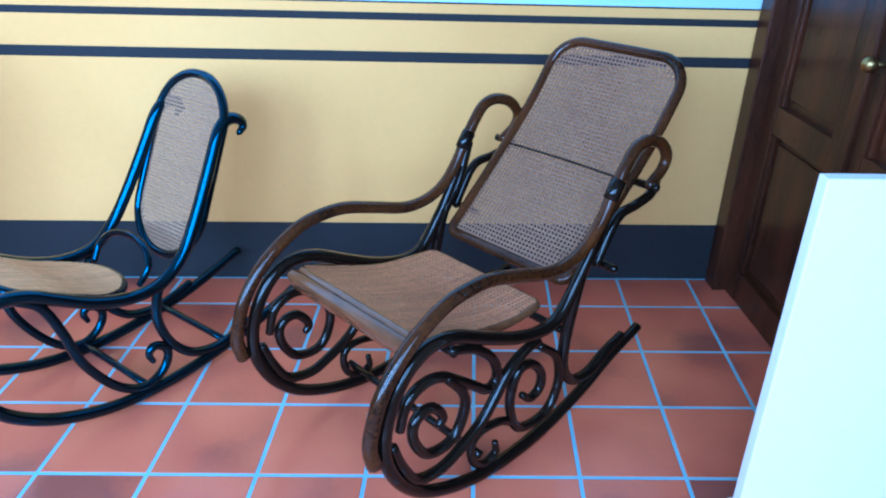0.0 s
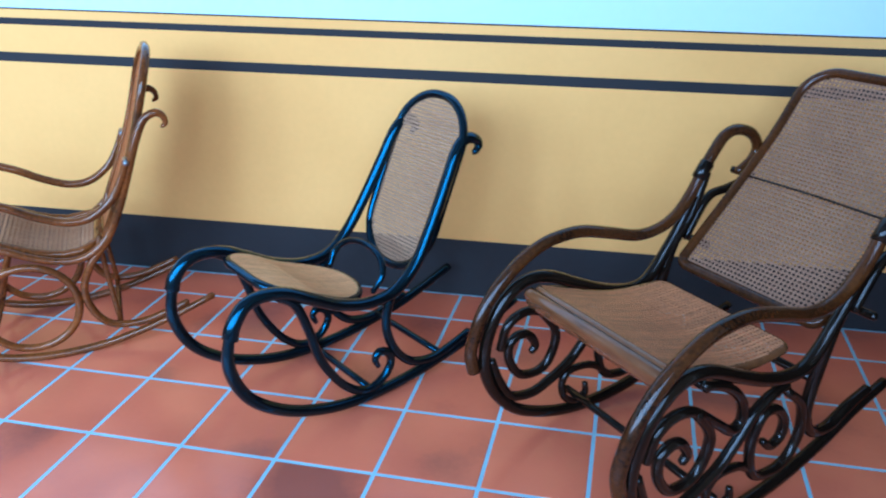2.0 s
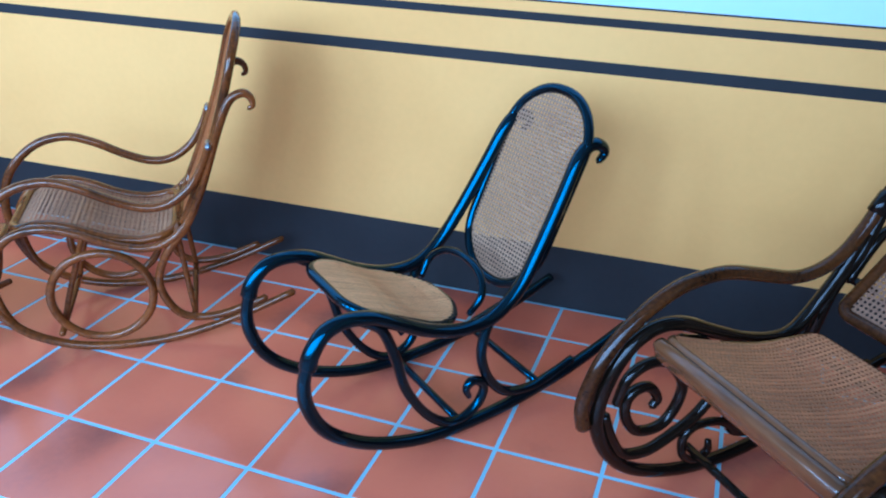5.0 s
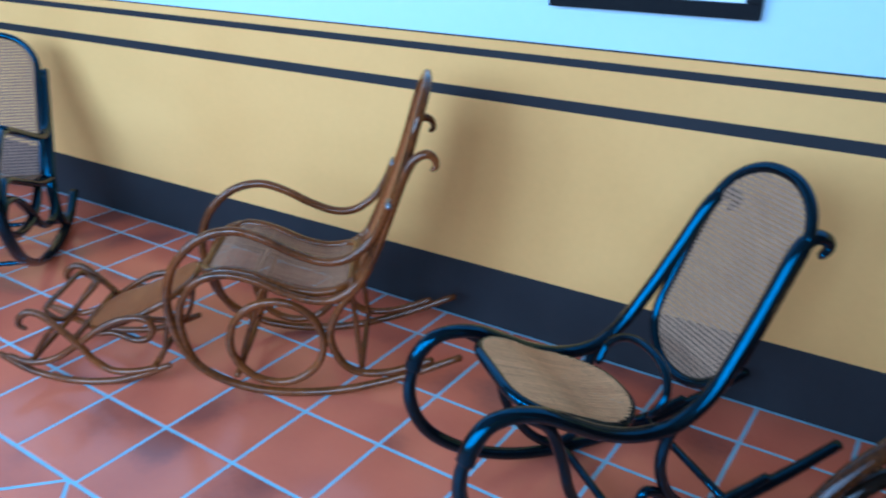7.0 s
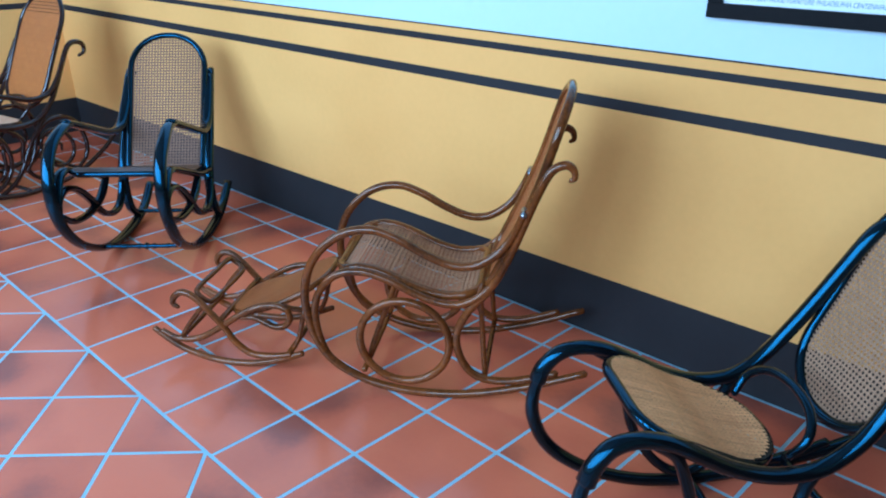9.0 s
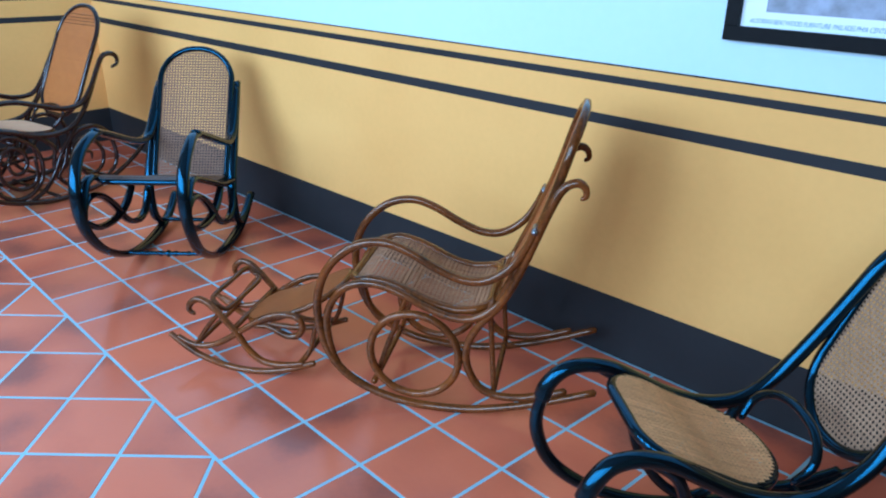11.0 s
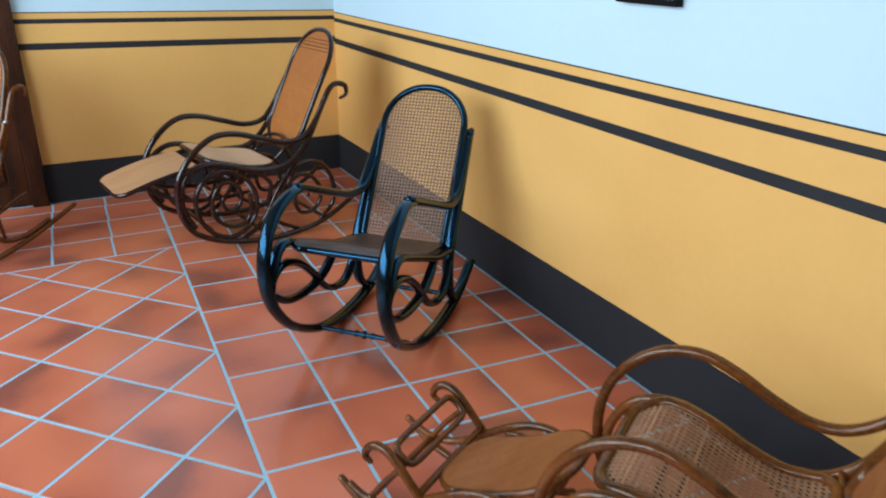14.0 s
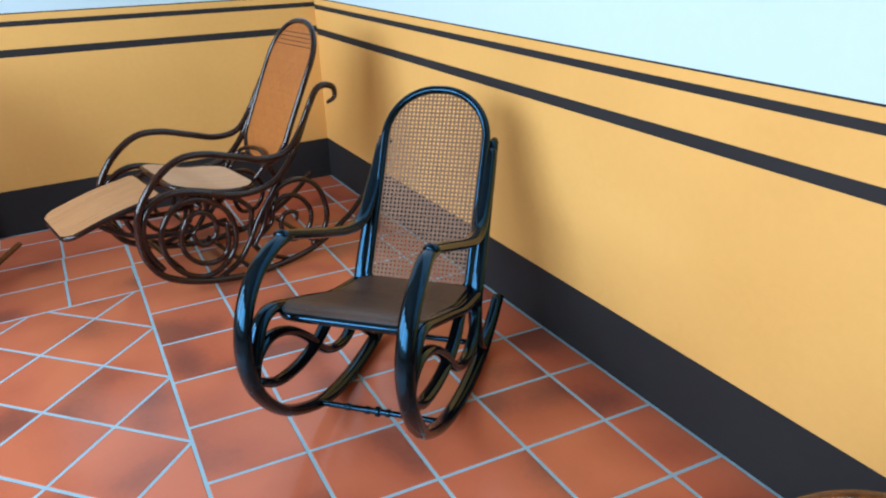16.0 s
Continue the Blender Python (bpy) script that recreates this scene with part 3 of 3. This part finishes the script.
def low_rocker():
    c = thing("rocking_chair", -0.187, -0.631, 230.9, "low black lacquered bentwood rocking chair, armless, with straw cane oval back", "rocking chair", "rocking chairs along the wall")
    w, m = 0.190, BLACK
    rail = [(-0.396, 0.750), (-0.416, 0.768), (-0.408, 0.789), (-0.378, 0.802), (-0.345, 0.795), (-0.314, 0.762), (-0.278, 0.695), (-0.231, 0.608), (-0.181, 0.522), (-0.130, 0.445), (-0.071, 0.388), (-0.010, 0.362), (0.080, 0.364), (0.178, 0.396), (0.268, 0.446), (0.340, 0.485), (0.411, 0.500), (0.468, 0.488), (0.505, 0.447), (0.519, 0.408)]
    for s in (1, -1):
        rod("side_rail", [(u, s * (w - 0.085 * max(0.0, z - 0.44)), z) for u, z in rail], 0.0192, m, c, flat=1.1, taper=(0.5, 1.2))
    sides_of("rocker", [(0.519, 0.412), (0.530, 0.357), (0.526, 0.297), (0.496, 0.221), (0.441, 0.156), (0.350, 0.093), (0.234, 0.047), (0.127, 0.026), (0.013, 0.0205), (-0.106, 0.0255), (-0.230, 0.042), (-0.360, 0.067), (-0.483, 0.102), (-0.609, 0.146)], w - 0.003, 0.0188, m, c)
    sides_of("inner_curl", [(0.370, 0.487), (0.315, 0.440), (0.276, 0.342), (0.244, 0.230), (0.183, 0.126), (0.119, 0.064), (0.057, 0.046), (0.002, 0.074), (-0.022, 0.119), (-0.008, 0.154), (0.023, 0.168), (0.042, 0.148), (0.030, 0.116)], w - 0.003, 0.0145, m, c, taper=(1, 0.6))
    sides_of("rear_curl", [(-0.085, 0.405), (-0.028, 0.355), (-0.006, 0.284), (-0.011, 0.218), (-0.046, 0.140), (-0.113, 0.077), (-0.208, 0.056), (-0.293, 0.072), (-0.374, 0.098)], w - 0.003, 0.0155, m, c)
    cross_bar("stretcher", -0.235, 0.062, w, 0.012, m, c)
    cross_bar("stretcher", 0.065, 0.046, w, 0.012, m, c)
    panel("backrest", [(-0.160, 0.366), (-0.392, 0.912)], 0.168, 0.168, 0.160, 0.160, 0.0150, m, CANE_BACK, c, width=0.0046, pitch=0.0125, label="straw see-through cane")
    panel("seat", [(0.010, 0.352), (0.090, 0.366), (0.180, 0.398), (0.270, 0.448), (0.375, 0.490)], 0.165, 0.168, 0.155, 0.10, 0.0145, m, CANE_STRAW, c, pitch=0.0125, width=0.0076, inset=0.001, raised=-0.0135, label="straw coloured close cane seat")
    rod("back_loop", [(0.00, -0.125, 0.352), (-0.035, -0.132, 0.405), (-0.060, -0.085, 0.446), (-0.068, 0.0, 0.460), (-0.060, 0.085, 0.446), (-0.035, 0.132, 0.405), (0.00, 0.125, 0.352)], 0.0115, m, c, axis=(1, 0, 0))
    return c


def honey_rocker(x, y, heading, label, tail=()):
    c = thing("rocking_chair", x, y, heading, label, "rocking chair", "rocking chairs along the wall")
    w, m = 0.212, HONEY
    sides_of("arm_and_rocker", [(-0.280, 0.693), (-0.253, 0.628), (-0.210, 0.560), (-0.140, 0.510), (-0.065, 0.503), (0.022, 0.535), (0.110, 0.582), (0.195, 0.608), (0.285, 0.590), (0.361, 0.532), (0.410, 0.455), (0.431, 0.355), (0.419, 0.246), (0.380, 0.152), (0.312, 0.086), (0.202, 0.036), (0.075, 0.0155), (-0.066, 0.018), (-0.189, 0.039), (-0.338, 0.082), (-0.503, 0.145), *tail], w, 0.0145, m, c)
    sides_of("side_rail", [(0.325, 0.085), (0.362, 0.125), (0.393, 0.205), (0.401, 0.309), (0.372, 0.388), (0.315, 0.442), (0.231, 0.457), (0.143, 0.432), (0.054, 0.390), (-0.034, 0.363), (-0.107, 0.371), (-0.179, 0.426), (-0.232, 0.525), (-0.276, 0.641), (-0.317, 0.753), (-0.352, 0.825), (-0.390, 0.847), (-0.414, 0.835), (-0.420, 0.810), (-0.408, 0.799)], w - 0.004, 0.0135, m, c, taper=(0.85, 0.5))
    sides_of("ring", [(0.099 + 0.152 * math.cos(radians(a)), 0.207 + 0.153 * math.sin(radians(a))) for a in range(0, 360, 30)], w - 0.004, 0.0135, m, c, closed=True)
    sides_of("rear_curl", [(-0.186, 0.426), (-0.108, 0.330), (-0.076, 0.233), (-0.103, 0.140), (-0.157, 0.092), (-0.248, 0.086), (-0.337, 0.108), (-0.409, 0.134)], w - 0.004, 0.0135, m, c)
    cross_bar("stretcher", 0.240, 0.085, w, 0.0105, m, c)
    cross_bar("stretcher", -0.170, 0.085, w, 0.0105, m, c)
    cross_bar("stretcher", -0.15, 0.40, w, 0.0105, m, c)
    for s in (1, -1):
        rod("inner_strut", [(0.24, s * (w - 0.03), 0.085), (0.205, s * (w - 0.045), 0.20), (0.165, s * (w - 0.05), 0.31), (0.13, s * (w - 0.045), 0.41)], 0.0095, m, c)
        rod("rear_strut", [(-0.172, s * (w - 0.03), 0.085), (-0.160, s * (w - 0.04), 0.23), (-0.150, s * (w - 0.03), 0.40)], 0.0095, m, c)
    panel("backrest", [(-0.163, 0.392), (-0.252, 0.592), (-0.318, 0.768), (-0.366, 0.932), (-0.398, 1.030)], 0.165, 0.170, 0.08, 0.14, 0.0145, m, CANE_STOOL, c, width=0.0098, label="brown close cane")
    panel("seat", [(-0.145, 0.398), (-0.045, 0.378), (0.060, 0.402), (0.150, 0.444), (0.240, 0.466), (0.325, 0.440)], 0.180, 0.190, 0.06, 0.08, 0.0145, m, CANE_AGED, c, pitch=0.0150, width=0.0062, label="brown woven cane seat with open holes")
    for s in (1, -1):
        bm = bmesh.new()
        rod_into(bm, [Vector((-0.277, s * (w - 0.04), 0.690)), Vector((-0.277, s * w, 0.690)), Vector((-0.277, s * (w + 0.02), 0.690))], 0.009)
        part("bolt", bm, STEEL, c, smooth=True)
    return c


def footstool():
    c = thing("footstool", -1.895, -0.893, 211.4, "honey brown bentwood rocking footstool with a tilted cane top", "footstool")
    w, m = 0.170, HONEY
    sides_of("rocker", [(0.375, 0.127), (0.328, 0.091), (0.266, 0.053), (0.193, 0.029), (0.129, 0.017), (0.055, 0.0145), (-0.018, 0.022), (-0.084, 0.039), (-0.148, 0.064), (-0.194, 0.083)], w, 0.0125, m, c)
    sides_of("upper_curl", [(0.345, 0.118), (0.302, 0.096), (0.253, 0.090), (0.192, 0.106), (0.130, 0.144), (0.061, 0.194), (0.002, 0.232), (-0.055, 0.257), (-0.109, 0.265), (-0.146, 0.252), (-0.155, 0.219), (-0.134, 0.187), (-0.095, 0.180), (-0.057, 0.195), (-0.019, 0.208), (0.028, 0.203)], w - 0.003, 0.012, m, c, taper=(0.8, 0.7))
    sides_of("leg", [(0.262, 0.226), (0.281, 0.240), (0.272, 0.268), (0.241, 0.288), (0.206, 0.280), (0.166, 0.244), (0.131, 0.204), (0.096, 0.163), (0.062, 0.108), (0.010, 0.065), (-0.045, 0.057), (-0.101, 0.063), (-0.150, 0.076)], w + 0.003, 0.0125, m, c, taper=(0.6, 0.8))
    for u, z in ((0.275, 0.095), (-0.140, 0.075), (0.11, 0.185)):
        cross_bar("stretcher", u, z, w, 0.0105, m, c)
    sides_of("strut", [(0.277, 0.095), (0.225, 0.170), (0.169, 0.236)], w - 0.016, 0.009, m, c)
    sides_of("rear_strut", [(-0.146, 0.075), (-0.175, 0.135), (-0.200, 0.240)], w - 0.025, 0.009, m, c)
    panel("top", [(0.100, 0.180), (-0.070, 0.238), (-0.268, 0.348)], 0.128, 0.140, 0.09, 0.12, 0.011, m, CANE_STOOL, c, width=0.0105, inset=0.001, raised=0.010, label="golden brown close cane top")
    hoop = [(0.206, -0.115, 0.282), (0.206, 0.0, 0.283), (0.206, 0.115, 0.282), (0.196, 0.142, 0.272), (0.164, 0.142, 0.246), (0.150, 0.115, 0.238), (0.150, 0.0, 0.237), (0.150, -0.115, 0.238), (0.164, -0.142, 0.246), (0.196, -0.142, 0.272)]
    rod("hoop", hoop, 0.0095, m, c, closed=True, axis=(0, 0, 1))
    return c


def strap_rocker():
    c = thing("rocking_chair", -3.170, -0.609, 314.1, "black lacquered rocking chair with looped sides and see-through cane back", "rocking chair", "rocking chairs along the wall")
    w, m = 0.228, BLACK
    for s in (1, -1):
        rod("front_band", [(u, s * (w - 0.016 * max(0.0, min(1.0, (0.3 - z) / 0.25)) - 0.006 * (z > 0.66)), z) for u, z in [(0.350, 0.676), (0.430, 0.678), (0.514, 0.648), (0.572, 0.607), (0.614, 0.549), (0.638, 0.472), (0.634, 0.384), (0.595, 0.285), (0.510, 0.182), (0.385, 0.102), (0.250, 0.048), (0.100, 0.022), (-0.050, 0.0185), (-0.180, 0.030), (-0.300, 0.060), (-0.435, 0.132)]], 0.0185, m, c, flat=1.5)
        rod("armrest", [(u, s * (w - 0.004 - 0.05 * max(0.0, -u)), z) for u, z in [(0.385, 0.692), (0.290, 0.656), (0.200, 0.622), (0.080, 0.576), (-0.020, 0.541), (-0.105, 0.524), (-0.168, 0.533), (-0.225, 0.572), (-0.290, 0.640), (-0.375, 0.745)]], 0.0175, m, c, flat=1.55)
        rod("rear_post", [(u, s * (w - 0.012 - 0.03 * max(0.0, z - 0.42)), z) for u, z in [(-0.405, 0.765), (-0.310, 0.640), (-0.200, 0.470), (-0.110, 0.330), (-0.085, 0.240), (-0.105, 0.120), (-0.170, 0.052)]], 0.0165, m, c, flat=1.55)
    sides_of("seat_rail", [(0.612, 0.395), (0.585, 0.448), (0.545, 0.498), (0.485, 0.508), (0.400, 0.478), (0.235, 0.412), (0.096, 0.358), (-0.09, 0.320)], w - 0.004, 0.0165, m, c, flat=1.5)
    sides_of("front_loop", [(0.618, 0.345), (0.592, 0.410), (0.520, 0.434), (0.415, 0.398), (0.305, 0.312), (0.210, 0.212), (0.115, 0.166), (0.030, 0.160), (-0.035, 0.195), (-0.080, 0.270)], w - 0.004, 0.0155, m, c, flat=1.4)
    sides_of("cross_loop", [(0.608, 0.345), (0.520, 0.288), (0.405, 0.262), (0.290, 0.262), (0.190, 0.290), (0.110, 0.345)], w - 0.008, 0.0155, m, c, flat=1.4)
    cross_bar("stretcher", 0.315, 0.075, w - 0.012, 0.010, m, c, turned=True)
    cross_bar("stretcher", -0.18, 0.062, w - 0.012, 0.011, m, c)
    for s in (1, -1):
        bm = bmesh.new()
        rod_into(bm, [Vector((-0.385, s * (w - 0.050), 0.752)), Vector((-0.393, s * (w - 0.034), 0.756)), Vector((-0.425, s * (w - 0.022), 0.760)), Vector((-0.436, s * (w - 0.022), 0.760))], 0.014)
        part("knob", bm, m, c, smooth=True)
    panel("backrest", [(-0.100, 0.322), (-0.280, 0.620), (-0.462, 0.932)], 0.187, 0.190, 0.03, 0.180, 0.0150, m, CANE_BROWN, c, flat=1.0, width=0.0046, pitch=0.0150, label="brown see-through cane with regular holes")
    panel("seat", [(-0.09, 0.330), (0.10, 0.368), (0.25, 0.424), (0.42, 0.488), (0.485, 0.490)], 0.195, 0.215, 0.03, 0.06, 0.013, m, CANE_DARK, c, width=0.0090, inset=0.001, raised=-0.012, label="dark brown worn close cane seat")
    return c


def reclining_rocker():
    c = thing("rocking_chair", -4.581, -0.805, 280.0, "dark reddish bentwood rocking recliner with spiral sides and cane leg rest", "rocking chair", "rocking chairs along the wall")
    w, m = 0.266, MAHOG
    sides_of("arm", [(-0.275, 0.742), (-0.205, 0.628), (-0.132, 0.556), (-0.020, 0.545), (0.108, 0.583), (0.236, 0.622), (0.341, 0.627), (0.426, 0.589), (0.502, 0.520), (0.555, 0.438), (0.573, 0.355), (0.567, 0.250), (0.523, 0.158), (0.453, 0.103), (0.346, 0.060), (0.230, 0.034), (0.090, 0.018), (-0.120, 0.032), (-0.264, 0.073), (-0.430, 0.165), (-0.520, 0.243)], w, 0.0155, m, c)
    sides_of("side_rail", [(-0.375, 0.741), (-0.413, 0.760), (-0.412, 0.803), (-0.368, 0.823), (-0.318, 0.805), (-0.263, 0.717), (-0.201, 0.598), (-0.143, 0.508), (-0.059, 0.432), (0.051, 0.407), (0.169, 0.420), (0.278, 0.457), (0.382, 0.485), (0.459, 0.476), (0.522, 0.430), (0.553, 0.352), (0.545, 0.255), (0.500, 0.165)], w - 0.004, 0.0150, m, c, taper=(0.55, 0.9))
    sides_of("front_ring", [(0.484, 0.313), (0.438, 0.397), (0.360, 0.438), (0.282, 0.428), (0.195, 0.365), (0.159, 0.269), (0.175, 0.168), (0.238, 0.099), (0.326, 0.076), (0.416, 0.122), (0.473, 0.209)], w - 0.004, 0.0130, m, c, closed=True)
    sides_of("front_scroll", [(0.190, 0.300), (0.194, 0.210), (0.222, 0.147), (0.284, 0.128), (0.347, 0.151), (0.394, 0.209), (0.400, 0.279), (0.369, 0.346), (0.316, 0.377), (0.255, 0.345), (0.240, 0.275), (0.276, 0.225), (0.325, 0.230), (0.345, 0.280), (0.318, 0.318)], w - 0.008, 0.0120, m, c, taper=(0.9, 0.6))
    sides_of("rear_ring", [(0.085, 0.145), (0.023, 0.231), (-0.020, 0.343), (-0.093, 0.404), (-0.196, 0.409), (-0.276, 0.350), (-0.312, 0.230), (-0.292, 0.141), (-0.215, 0.070)], w - 0.004, 0.0130, m, c)
    sides_of("rear_scroll", [(0.040, 0.190), (-0.018, 0.237), (-0.043, 0.311), (-0.104, 0.348), (-0.176, 0.325), (-0.225, 0.253), (-0.220, 0.181), (-0.171, 0.129), (-0.094, 0.133), (-0.066, 0.206), (-0.092, 0.262), (-0.149, 0.255), (-0.150, 0.215)], w - 0.008, 0.0120, m, c, taper=(0.9, 0.6))
    sides_of("middle_stem", [(-0.105, 0.470), (-0.040, 0.376), (0.040, 0.275), (0.105, 0.165), (0.169, 0.094), (0.263, 0.045)], w - 0.006, 0.0135, m, c)
    sides_of("rear_stem", [(0.225, 0.428), (0.140, 0.398), (0.070, 0.325), (0.090, 0.216), (0.050, 0.110), (-0.080, 0.035)], w - 0.008, 0.0125, m, c)
    cross_bar("stretcher", 0.10, 0.035, w, 0.0115, m, c)
    cross_bar("stretcher", -0.24, 0.075, w, 0.0115, m, c)
    cross_bar("stretcher", 0.42, 0.135, w, 0.0115, m, c)
    cross_bar("stretcher", 0.30, 0.40, w, 0.0115, m, c)
    panel("backrest", [(-0.112, 0.462), (-0.270, 0.782), (-0.425, 1.080)], 0.200, 0.204, 0.15, 0.190, 0.0135, m, CANE_GOLD, c, width=0.0092, label="golden brown close cane")
    panel("seat", [(0.000, 0.405), (0.170, 0.424), (0.280, 0.460), (0.385, 0.490)], 0.215, 0.232, 0.10, 0.08, 0.014, m, CANE_PALE, c, width=0.0104, inset=0.001, raised=-0.014, label="pale straw close cane seat")
    for k in range(4):
        z = 1.030 - 0.018 * k
        rod("dark_strand", [(-0.425 + (1.080 - z) * 0.520 + 0.004, b, z) for b in (-0.165, 0.0, 0.165)], 0.0018, m, c, sides=6)
    rod("back_loop", [(-0.02, -0.13, 0.415), (-0.085, -0.14, 0.490), (-0.115, 0, 0.520), (-0.085, 0.14, 0.490), (-0.02, 0.13, 0.415)], 0.010, m, c, axis=(1, 0, 0))
    rest = panel("leg_rest", [(0.430, 0.460), (0.630, 0.425), (0.830, 0.368)], 0.185, 0.185, 0.03, 0.06, 0.012, m, CANE_LEG, c, width=0.0100, inset=0.001, raised=-0.012, label="straw close cane on a tilted leg rest")
    for s in (1, -1):
        rod("slide_rail", [(0.70, s * 0.14, 0.395), (0.62, s * 0.145, 0.335), (0.50, s * 0.15, 0.285), (0.33, s * 0.15, 0.262), (0.15, s * 0.15, 0.270)], 0.0115, m, rest)
    for u, z in ((0.60, 0.325), (0.30, 0.262)):
        cross_bar("slide_bar", u, z, 0.15, 0.010, m, rest)
    return c


scroll_rocker()
low_rocker()
honey_rocker(-1.314, -0.554, 213.1, "honey brown bentwood rocking chair with looped arms and brown cane seat")
footstool()
strap_rocker()
reclining_rocker()
honey_rocker(-4.75, -2.38, 305, "brown bentwood rocking chair standing before the dark door", [(-0.575, 0.172)])


# ---- pictures and plinth ----
def picture(name, x0, x1, z0, z1, border, label):
    p = tagged(new(name), label, "picture")
    p.location = ((x0 + x1) / 2, 0, z0)
    half, h = (x1 - x0) / 2, z1 - z0
    for a, b, c, d in ((-half, half, 0, border), (-half, half, h - border, h), (-half, -half + border, border, h - border), (half - border, half, border, h - border)):
        box("frame_bar", a, b, -0.032, -0.004, c, d, FRAME, p, 0.002)
    box("mount", -half + border, half - border, -0.014, -0.004, border, h - border, MOUNT, p)
    return p, half, h


pic, half, h = picture("framed_picture", -0.727, -0.105, 1.226, 1.676, 0.042, "black-framed faded print on a white mount")
box("print", -half + 0.112, half - 0.112, -0.0165, -0.0145, 0.086, h - 0.09, PRINT, pic)
caption = bpy.data.curves.new("caption", "FONT")
caption.body, caption.size, caption.shear = "AUSTRIAN BENTWOOD FURNITURE: PHILADELPHIA CENTENNIAL", 0.019, 0.25
lettering = new("lettering", caption)
bpy.context.view_layer.update()
me = bpy.data.meshes.new_from_object(lettering)
bpy.data.objects.remove(lettering)
wide = max(v.co.x for v in me.vertices)
me.transform(Matrix.Translation((-half + 0.069, -0.0148, 0.0535)) @ Matrix.Rotation(radians(90), 4, "X") @ Matrix.Diagonal((0.405 / wide, 1, 1, 1)))
me.materials.append(INK)
new("caption", me).parent = pic
pic, half, h = picture("framed_picture", -2.574, -2.287, 1.350, 1.745, 0.02, "small black-framed picture on a white mount")
box("print", -half + 0.05, half - 0.05, -0.0165, -0.0145, 0.06, h - 0.05, PRINT, pic)
box("print_edge", -half + 0.03, half - 0.03, -0.016, -0.0145, 0.03, 0.05, INK, pic)
pic, half, h = picture("framed_picture", 0.0, 0.50, 0.0, 0.40, 0.024, "black-framed picture hanging beside the dark door")
pic.matrix_world = pose(ROOM_X0, LEFT_DOOR, 0, 0, 0, 90) @ pose(1.02, 0, 1.345)
box("print", -half + 0.08, half - 0.08, -0.0165, -0.0145, 0.08, h - 0.08, PRINT, pic)

board = thing("display_board", 1.515, -1.412, 0, "white painted display board standing on the tiles", "board")
box("panel", 0, 0.75, -0.035, 0, 0.04, 0.995, PAINT, board, 0.004)
for u in (0.06, 0.61):
    box("foot", u, u + 0.08, -0.16, 0.125, 0.0, 0.04, PAINT, board, 0.006)

# ---- tiles ----
shared = {}
rest_v, rest_f, count = [], [], 0
for poly, near in polygons():
    cx = sum(p[0] for p in poly) / len(poly)
    cy = sum(p[1] for p in poly) / len(poly)
    made = tile_mesh(poly, cx, cy)
    if not made:
        continue
    verts, faces = made
    if near and count < 300:
        key = tuple(round(c, 3) for v in verts for c in v)
        if key not in shared:
            me = bpy.data.meshes.new("tile")
            me.from_pydata(verts, [], faces)
            me.materials.append(TILE)
            shared[key] = me
        ob = new("tile", shared[key])
        ob.location = (cx, cy, 0)
        ob.parent = floor
        count += 1
    else:
        b = len(rest_v)
        rest_v += [(v[0] + cx, v[1] + cy, v[2]) for v in verts]
        rest_f += [tuple(b + i for i in f) for f in faces]
me = bpy.data.meshes.new("tiles_beyond")
me.from_pydata(rest_v, [], rest_f)
me.materials.append(TILE)
ob = new("tiles_beyond", me)
ob.parent = floor
tagged(ob, kind="stuff")
